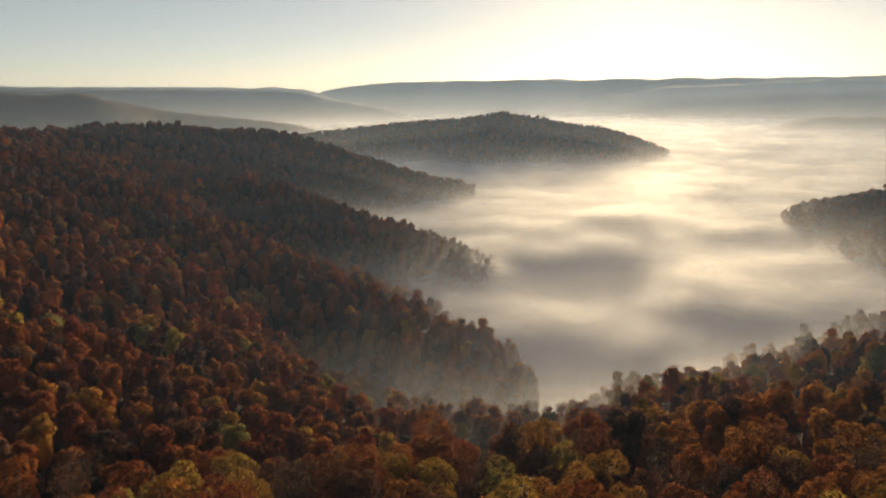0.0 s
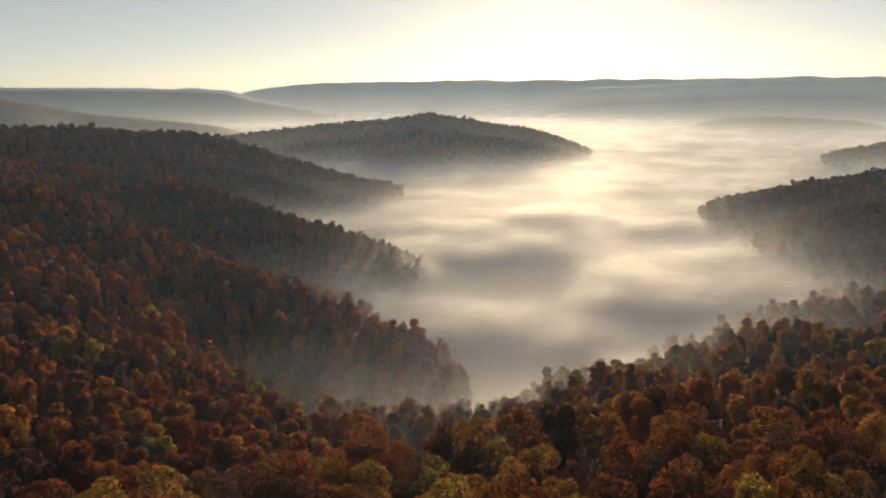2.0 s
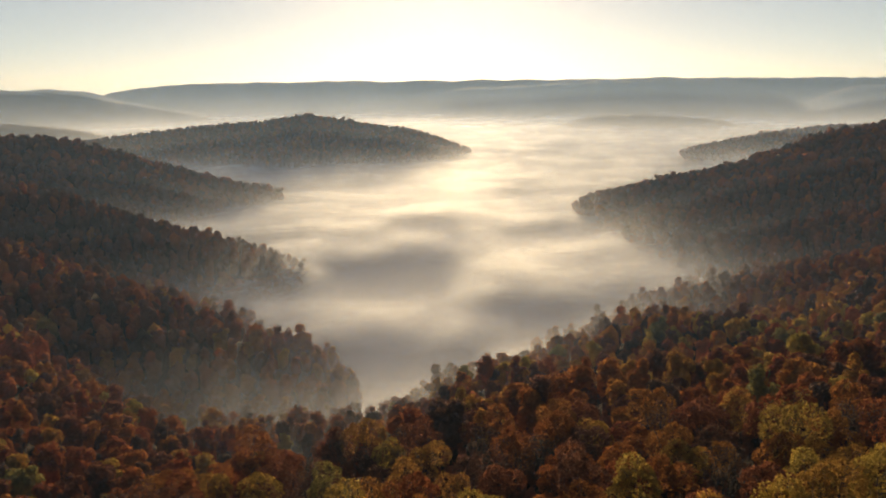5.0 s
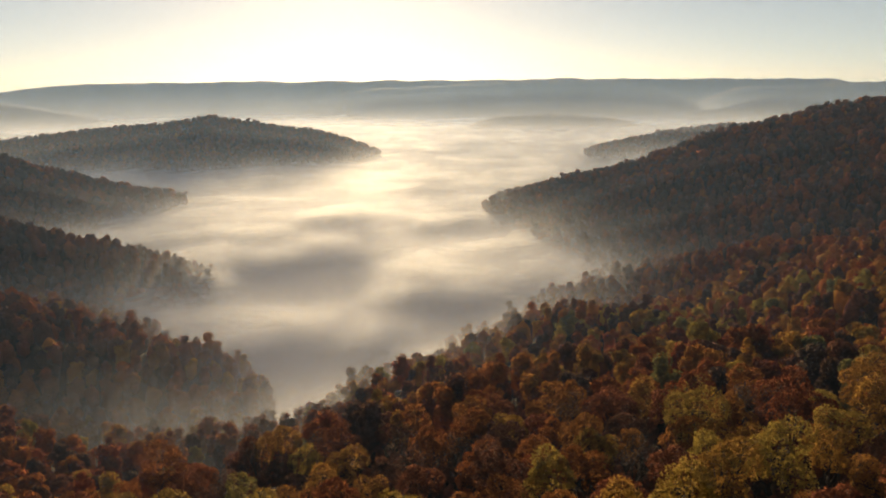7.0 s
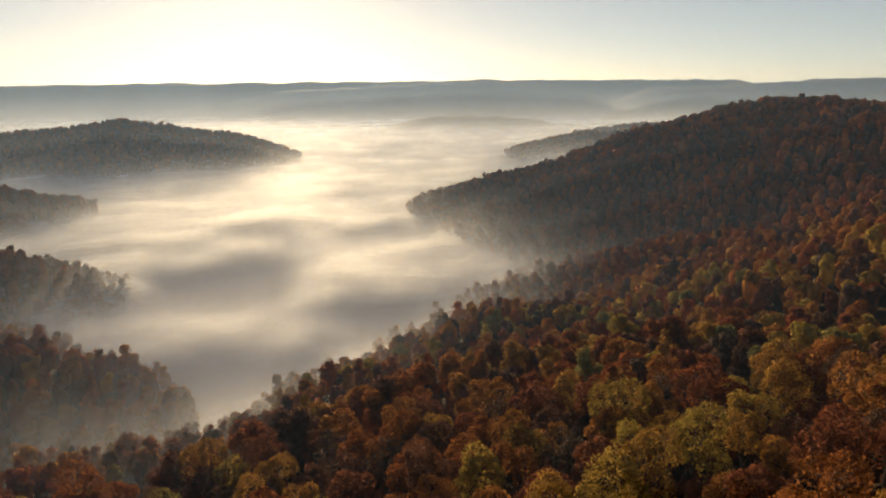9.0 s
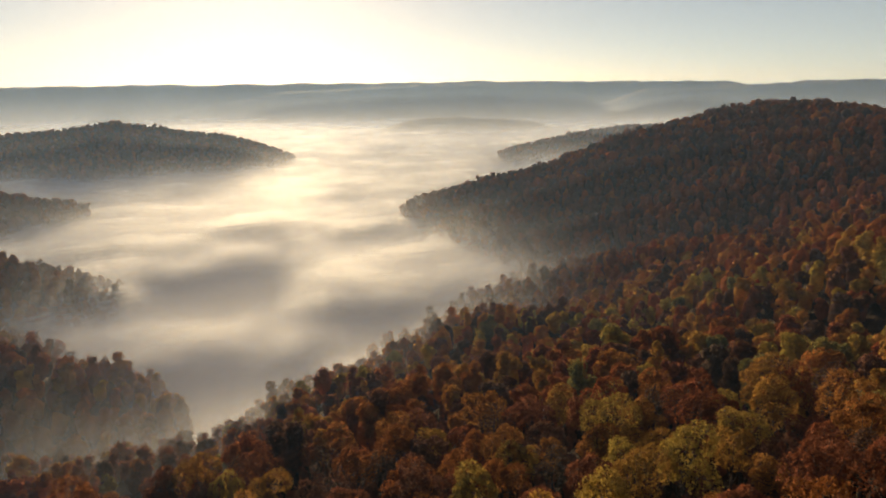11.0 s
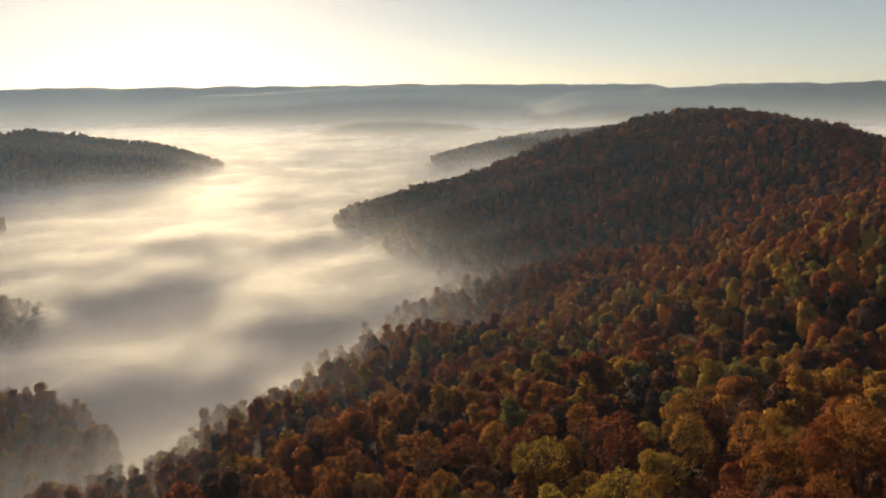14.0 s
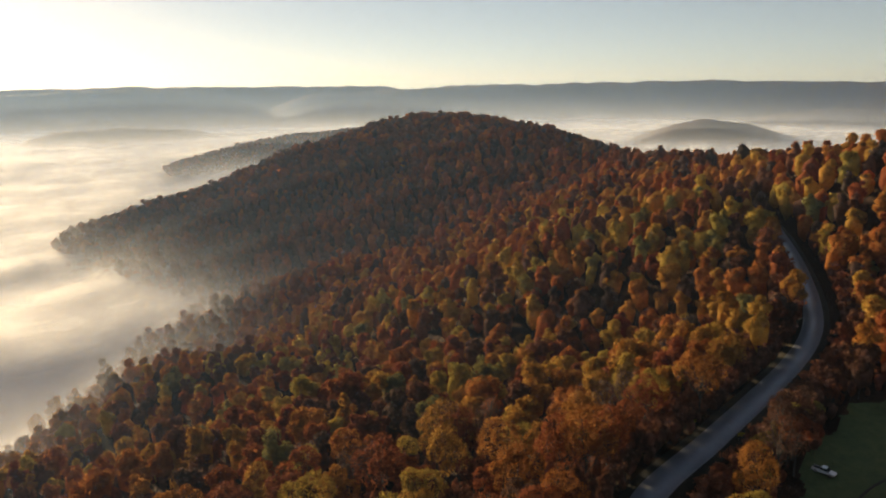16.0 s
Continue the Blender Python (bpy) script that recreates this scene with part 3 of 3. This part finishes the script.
def lump(detail):
    """A round lump of leaves as a triangle mesh about the origin."""
    bm = bmesh.new()
    bmesh.ops.create_icosphere(bm, subdivisions=detail, radius=1.0)
    v = np.array([p.co for p in bm.verts])
    f = np.array([[p.index for p in q.verts] for q in bm.faces])
    bm.free()
    return v, f


def woods(name, label, x, y, z, leaves, size, templates, mat, scale=(0.66, 1.08), trunks=True, lobes=6, detail=2, wide=1.0, core=1.0):
    """Many trees as one object: each a crown of uneven leafy lumps with loose sprays round them, with its own tint, on a trunk."""
    shapes, facing = [], []
    ball, ball_faces = lump(detail)
    for k in range(templates):
        r = np.random.default_rng(300 + k + leaves)
        high, low = r.uniform(17, 25), r.uniform(2.5, 5.5)
        spread = wide * r.uniform(4.8, 7.0)
        p, outward, c, rad = crown_points(leaves, high, spread, low, r, lobes, 0.86, 0.74)
        middle = low + 0.3 * (high - low)
        v, w = leaf_sprays(p, outward, size, r)
        verts, ways = [v.reshape(-1, 3)], [w.reshape(-1, 3)]
        body = (np.array([0, 0, 0.42 * high]), core * np.array([0.80 * spread, 0.80 * spread, 0.40 * high]))
        for centre, radius in [body] + [(a, b * core * np.array([0.92, 0.92, 1.06])) for a, b in zip(c, rad)]:
            lumpy = ball * r.uniform(0.80, 1.18, len(ball))[:, None] * radius + centre
            way = lumpy - np.array([0, 0, middle])
            way = 0.55 * way / np.linalg.norm(way, axis=1)[:, None] + 0.7 * ball
            verts.append(lumpy)
            ways.append(way / np.linalg.norm(way, axis=1)[:, None])
        shapes.append(np.vstack(verts))
        facing.append(np.vstack(ways))
    faces = np.vstack([np.arange(3 * leaves).reshape(-1, 3)] + [ball_faces + 3 * leaves + k * len(ball) for k in range(lobes + 1)])
    shapes, facing = np.array(shapes), np.array(facing)
    n = len(x)
    a, s = rng.uniform(0, 6.28, n), rng.uniform(*scale, n)
    pick = rng.integers(0, templates, n)
    v, w = shapes[pick], facing[pick]
    ca, sa = (np.cos(a) * s)[:, None], (np.sin(a) * s)[:, None]
    out = np.stack([v[:, :, 0] * ca - v[:, :, 1] * sa + x[:, None], v[:, :, 0] * sa + v[:, :, 1] * ca + y[:, None], v[:, :, 2] * s[:, None] + z[:, None]], 2).reshape(-1, 3)
    cn, sn = np.cos(a)[:, None], np.sin(a)[:, None]
    facing = np.stack([w[:, :, 0] * cn - w[:, :, 1] * sn, w[:, :, 0] * sn + w[:, :, 1] * cn, w[:, :, 2]], 2)
    ob = leaf_mesh(name, out, facing, mat, None, (faces[None] + shapes.shape[1] * np.arange(n)[:, None, None]).reshape(-1, 3))
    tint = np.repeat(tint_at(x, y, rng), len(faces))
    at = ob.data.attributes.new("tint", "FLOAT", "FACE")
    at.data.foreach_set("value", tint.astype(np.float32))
    tagged(ob, label, "woods", kind="stuff")
    if trunks:
        stem = np.array([(0.22, 0, -2), (-0.12, 0.2, -2), (-0.12, -0.2, -2), (0.08, 0, 12), (-0.05, 0.08, 12), (-0.05, -0.08, 12)])
        tv = (stem[None] * s[:, None, None] + np.stack([x, y, z], 1)[:, None]).reshape(-1, 3)
        tf = (np.array([(0, 1, 4, 3), (1, 2, 5, 4), (2, 0, 3, 5)])[None] + 6 * np.arange(n)[:, None, None]).reshape(-1, 4)
        tagged(mesh_object("trunks_in_the_woods", tv, tf, BARK), "grey brown tree trunks standing in the woods", "trunks", kind="stuff")
    return ob


d = np.hypot(x[rest], y[rest])
seen = in_view(x[rest], y[rest], -42, 96)
middle = rest[seen & (d < 300)]
beyond = rest[seen & (d >= 300) & (d < 430)]
far = rest[(seen & (d >= 430)) | (~seen & (d < 420))]
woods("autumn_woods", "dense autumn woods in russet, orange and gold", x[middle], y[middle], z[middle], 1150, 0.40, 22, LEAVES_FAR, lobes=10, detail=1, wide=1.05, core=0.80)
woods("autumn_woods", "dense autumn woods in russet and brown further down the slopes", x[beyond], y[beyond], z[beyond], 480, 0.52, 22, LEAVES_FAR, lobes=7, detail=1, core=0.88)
woods("distant_woods", "distant autumn woods in russet and brown, shade put into their tint", x[far], y[far], z[far], 64, 1.0, 16, LEAVES_FAR, (0.7, 1.1), lobes=3, detail=1, wide=1.15)
ux, uy = tree_places(5.2, 40, 300, rng)
ux, uy, uz = woods_filter(ux, uy, 0, 4.6, 9.0)
keep = in_view(ux, uy, -42, 96)
bx, by = tree_places(2.5, 60, 420, rng)
bx, by, bz = woods_filter(bx, by, 0, 5.0, 9.0)
beside = near_line(bx, by, ROAD_LINE)[0] < 15
woods("roadside_brush", "dense brown brush and saplings along the road", bx[beside], by[beside], bz[beside], 70, 0.7, 12, foliage("roadside_leaves", "brush"), (0.26, 0.55), lobes=3, detail=1, core=0.62)
woods("understorey", "thin brown saplings and brush under the trees", ux[keep], uy[keep], uz[keep], 14, 0.8, 12, foliage("brush_leaves", "brush"), (0.22, 0.5), lobes=1, detail=1, core=0.7)
fx, fy = tree_places(12.5, 1000, 2300, rng)
fx, fy, fz = woods_filter(fx, fy, 0)
keep = in_view(fx, fy, -40, 92)
woods("far_woods", "far autumn woods on the hazy hills, tinted dark for shade", fx[keep], fy[keep], fz[keep], 12, 1.9, 10, LEAVES_FAR, (0.8, 1.15), False, 1, 1, 1.3)


# ---- the road on the ridge, its signs, and the meadow beside it ----
ASPHALT = rough_material("asphalt", [(0.3, (0.150, 0.180, 0.235)), (0.7, (0.200, 0.225, 0.275))], 0.6, 0.42, 0.15, distance=0.02)
GRAVEL = rough_material("gravel_verge", [(0.3, (0.022, 0.020, 0.014)), (0.7, (0.048, 0.040, 0.026))], 1.2, 0.95, 0.5, distance=0.1)
GRASS = rough_material("meadow_grass", [(0.3, (0.036, 0.058, 0.020)), (0.5, (0.060, 0.088, 0.028)), (0.75, (0.105, 0.120, 0.042))], 0.5, 0.95, 0.6, distance=0.3)
LINE_WHITE = rough_material("worn_white_paint", [(0.3, (0.20, 0.20, 0.20)), (0.7, (0.38, 0.38, 0.38))], 3.0, 0.6, 0.1, distance=0.01)
SIGN_YELLOW = rough_material("yellow_sign_face", [(0.3, (0.62, 0.42, 0.02)), (0.7, (0.72, 0.50, 0.03))], 2.0, 0.4, 0.05, distance=0.01)
SIGN_BLACK = rough_material("black_sign_paint", [(0.3, (0.012, 0.012, 0.012)), (0.7, (0.03, 0.03, 0.03))], 2.0, 0.5, 0.05, distance=0.01)
STEEL = rough_material("galvanised_steel", [(0.3, (0.25, 0.26, 0.27)), (0.7, (0.40, 0.41, 0.42))], 5.0, 0.45, 0.1, distance=0.01)
CAR_WHITE = rough_material("white_car_paint", [(0.3, (0.72, 0.73, 0.75)), (0.7, (0.82, 0.83, 0.84))], 1.0, 0.25, 0.02, distance=0.01)
CAR_GLASS = rough_material("dark_car_glass", [(0.3, (0.010, 0.012, 0.015)), (0.7, (0.02, 0.022, 0.025))], 1.0, 0.08, 0.0, distance=0.01)
RUBBER = rough_material("tyre_rubber", [(0.3, (0.015, 0.015, 0.015)), (0.7, (0.03, 0.03, 0.03))], 4.0, 0.85, 0.2, distance=0.01)
ALLOY = rough_material("alloy_wheel", [(0.3, (0.35, 0.35, 0.36)), (0.7, (0.5, 0.5, 0.51))], 4.0, 0.35, 0.05, distance=0.01)


def ribbon(name, line, left, right, lift, mat, parent=None, thick=0.0):
    """A strip along a line between two offsets to its left; with a thickness it has sides."""
    p = line[:, :2]
    t = np.gradient(p, axis=0)
    t /= np.linalg.norm(t, axis=1)[:, None]
    n = np.stack([-t[:, 1], t[:, 0]], 1)
    rows = [np.column_stack([p + n * o, line[:, 2] + lift + e]) for o, e in ((left, -thick), (left, 0), (right, 0), (right, -thick))]
    if not thick:
        rows = rows[1:3]
    v = np.stack(rows, 1).reshape(-1, 3)
    k = len(rows)
    f = []
    for i in range(len(line) - 1):
        for j in range(k - 1):
            f.append((i * k + j, i * k + j + 1, (i + 1) * k + j + 1, (i + 1) * k + j))
    return mesh_object(name, v, f, mat, parent, False)


road = ribbon("road", ROAD_LINE, 3.45, -3.45, 0.10, ASPHALT, None, 0.5)
tagged(road, "grey asphalt country road curving through the autumn woods", "road", kind="structure")
verge = ribbon("trim_verge", ROAD_LINE, 5.6, -5.6, 0.0, GRAVEL, None, 0.6)
tagged(verge, "leaf-strewn gravel verge along the asphalt road", "verge", kind="structure")
for side in (3.25, -3.13):
    tagged(ribbon("edge_line", ROAD_LINE, side, side - 0.12, 0.106, LINE_WHITE, road), "worn white edge line")

ax, ay = np.meshgrid(np.linspace(122, 236, 150), np.linspace(-34, 26, 90), indexing="ij")
near_m, _ = near_line(ax, ay, MEADOW)
inside = (near_m < 16.5 + 3.5 * value_noise(ax, ay, 8) + 1.5 * value_noise(ax, ay, 3)).ravel()
cells = grid_faces(150, 90)
cells = cells[inside[cells].all(axis=1)]
kept = np.unique(cells)
meadow_verts = np.stack([ax.ravel(), ay.ravel(), land(ax, ay).ravel() + 0.10], 1)[kept]
meadow = mesh_object("ground_meadow", meadow_verts, np.searchsorted(kept, cells), GRASS, smooth=True)
tagged(meadow, "mown green grass clearing beside the wooded road", "meadow", kind="structure")
path_line = smooth_line([(160, 4.2, 0), (165.5, 2.6, 0), (172, 0.8, 0), (180, -3.0, 0), (190, -9.5, 0)], 1.5)
path_line[:, 2] = land(path_line[:, 0], path_line[:, 1])
tagged(ribbon("pavement_path", path_line, 0.32, -0.32, 0.16, GRAVEL, None, 0.3), "narrow pale footpath across the grass clearing", "path", kind="structure")


def box(bm, x0, x1, y0, y1, z0, z1, m=None):
    v = [bm.verts.new(p) for p in ((x0, y0, z0), (x1, y0, z0), (x1, y1, z0), (x0, y1, z0), (x0, y0, z1), (x1, y0, z1), (x1, y1, z1), (x0, y1, z1))]
    for f in ((3, 2, 1, 0), (4, 5, 6, 7), (0, 1, 5, 4), (1, 2, 6, 5), (2, 3, 7, 6), (3, 0, 4, 7)):
        bm.faces.new([v[i] for i in f])
    return v


def rounded(bm, amount, segments=2):
    bmesh.ops.bevel(bm, geom=list(bm.edges), offset=amount, segments=segments, affect="EDGES", clamp_overlap=True)


def profile_solid(points, half, inset=0.0, inset_from=1e9):
    """A solid of a side outline (x, z), 2 * half wide; above inset_from it narrows by inset."""
    bm = bmesh.new()
    sides = []
    for s in (-1, 1):
        sides.append([bm.verts.new((px, s * (half - (inset if pz > inset_from else 0)), pz)) for px, pz in points])
    n = len(points)
    bm.faces.new(sides[0])
    bm.faces.new(list(reversed(sides[1])))
    for i in range(n):
        bm.faces.new((sides[0][i], sides[1][i], sides[1][(i + 1) % n], sides[0][(i + 1) % n]))
    bmesh.ops.recalc_face_normals(bm, faces=bm.faces)
    return bm


def make_car(m):
    top = bpy.data.objects.new("pickup_truck", None)
    scene.collection.objects.link(top)
    bm = profile_solid([(-2.5, 0.45), (2.45, 0.42), (2.55, 0.62), (2.5, 0.92), (1.25, 1.06), (-2.48, 1.06), (-2.55, 0.7)], 0.93)
    rounded(bm, 0.07)
    part("body", bm, CAR_WHITE, top)
    bm = profile_solid([(-0.75, 1.06), (1.25, 1.06), (0.65, 1.66), (-0.55, 1.70)], 0.86, 0.14, 1.3)
    rounded(bm, 0.05)
    part("cabin", bm, CAR_GLASS, top, "dark tinted glass")
    bm = profile_solid([(-0.6, 1.69), (0.62, 1.66), (0.5, 1.75), (-0.5, 1.77)], 0.72)
    rounded(bm, 0.03)
    part("roof", bm, CAR_WHITE, top)
    bm = bmesh.new()
    box(bm, -2.36, -0.85, -0.74, 0.74, 1.062, 1.085)
    part("bed", bm, RUBBER, top, "dark load bed")
    for sx in (-1.55, 1.6):
        for sy in (-1, 1):
            bm = bmesh.new()
            bmesh.ops.create_cone(bm, cap_ends=True, segments=20, radius1=0.37, radius2=0.37, depth=0.24, matrix=Matrix.Translation((sx, sy * 0.84, 0.37)) @ Matrix.Rotation(radians(90), 4, "X"))
            rounded(bm, 0.03, 1)
            wheel = part("wheel", bm, RUBBER, top)
            bm = bmesh.new()
            bmesh.ops.create_cone(bm, cap_ends=True, segments=16, radius1=0.22, radius2=0.2, depth=0.04, matrix=Matrix.Translation((sx, sy * 0.965, 0.37)) @ Matrix.Rotation(radians(90), 4, "X"))
            part("rim", bm, ALLOY, wheel, "alloy rim")
    top.matrix_world = m
    return tagged(top, "white pickup truck parked on the grass clearing", "truck")


ground_at = lambda px, py: float(land(np.array([px]), np.array([py]))[0])
make_car(Matrix.Translation((173.0, 10.3, ground_at(173.0, 10.3) + 0.12)) @ Matrix.Rotation(radians(-104), 4, "Z"))


def make_sign(px, py, turn):
    top = bpy.data.objects.new("road_sign", None)
    scene.collection.objects.link(top)
    for s in (-0.5, 0.5):
        bm = bmesh.new()
        bmesh.ops.create_cone(bm, cap_ends=True, segments=8, radius1=0.035, radius2=0.035, depth=3.2, matrix=Matrix.Translation((s, 0.04, 1.1)))
        part("post", bm, STEEL, top)
    bm = bmesh.new()
    box(bm, -0.8, 0.8, -0.015, 0.0, 1.7, 2.6)
    rounded(bm, 0.006, 1)
    part("panel", bm, SIGN_YELLOW, top, "yellow warning panel")
    bm = bmesh.new()
    outline = [(-0.6, 2.08), (0.15, 2.08), (0.15, 1.88), (0.6, 2.15), (0.15, 2.42), (0.15, 2.22), (-0.6, 2.22)]
    bm.faces.new([bm.verts.new((ox, -0.02, oz)) for ox, oz in outline])
    part("arrow", bm, SIGN_BLACK, top, "black painted arrow")
    top.matrix_world = Matrix.Translation((px, py, ground_at(px, py))) @ Matrix.Rotation(turn, 4, "Z")
    return tagged(top, "yellow curve warning sign on posts beside the road", "road sign", "signs along the road")


make_sign(177.0, 41.6, radians(-60))
make_sign(176.5, 29.6, radians(-60))
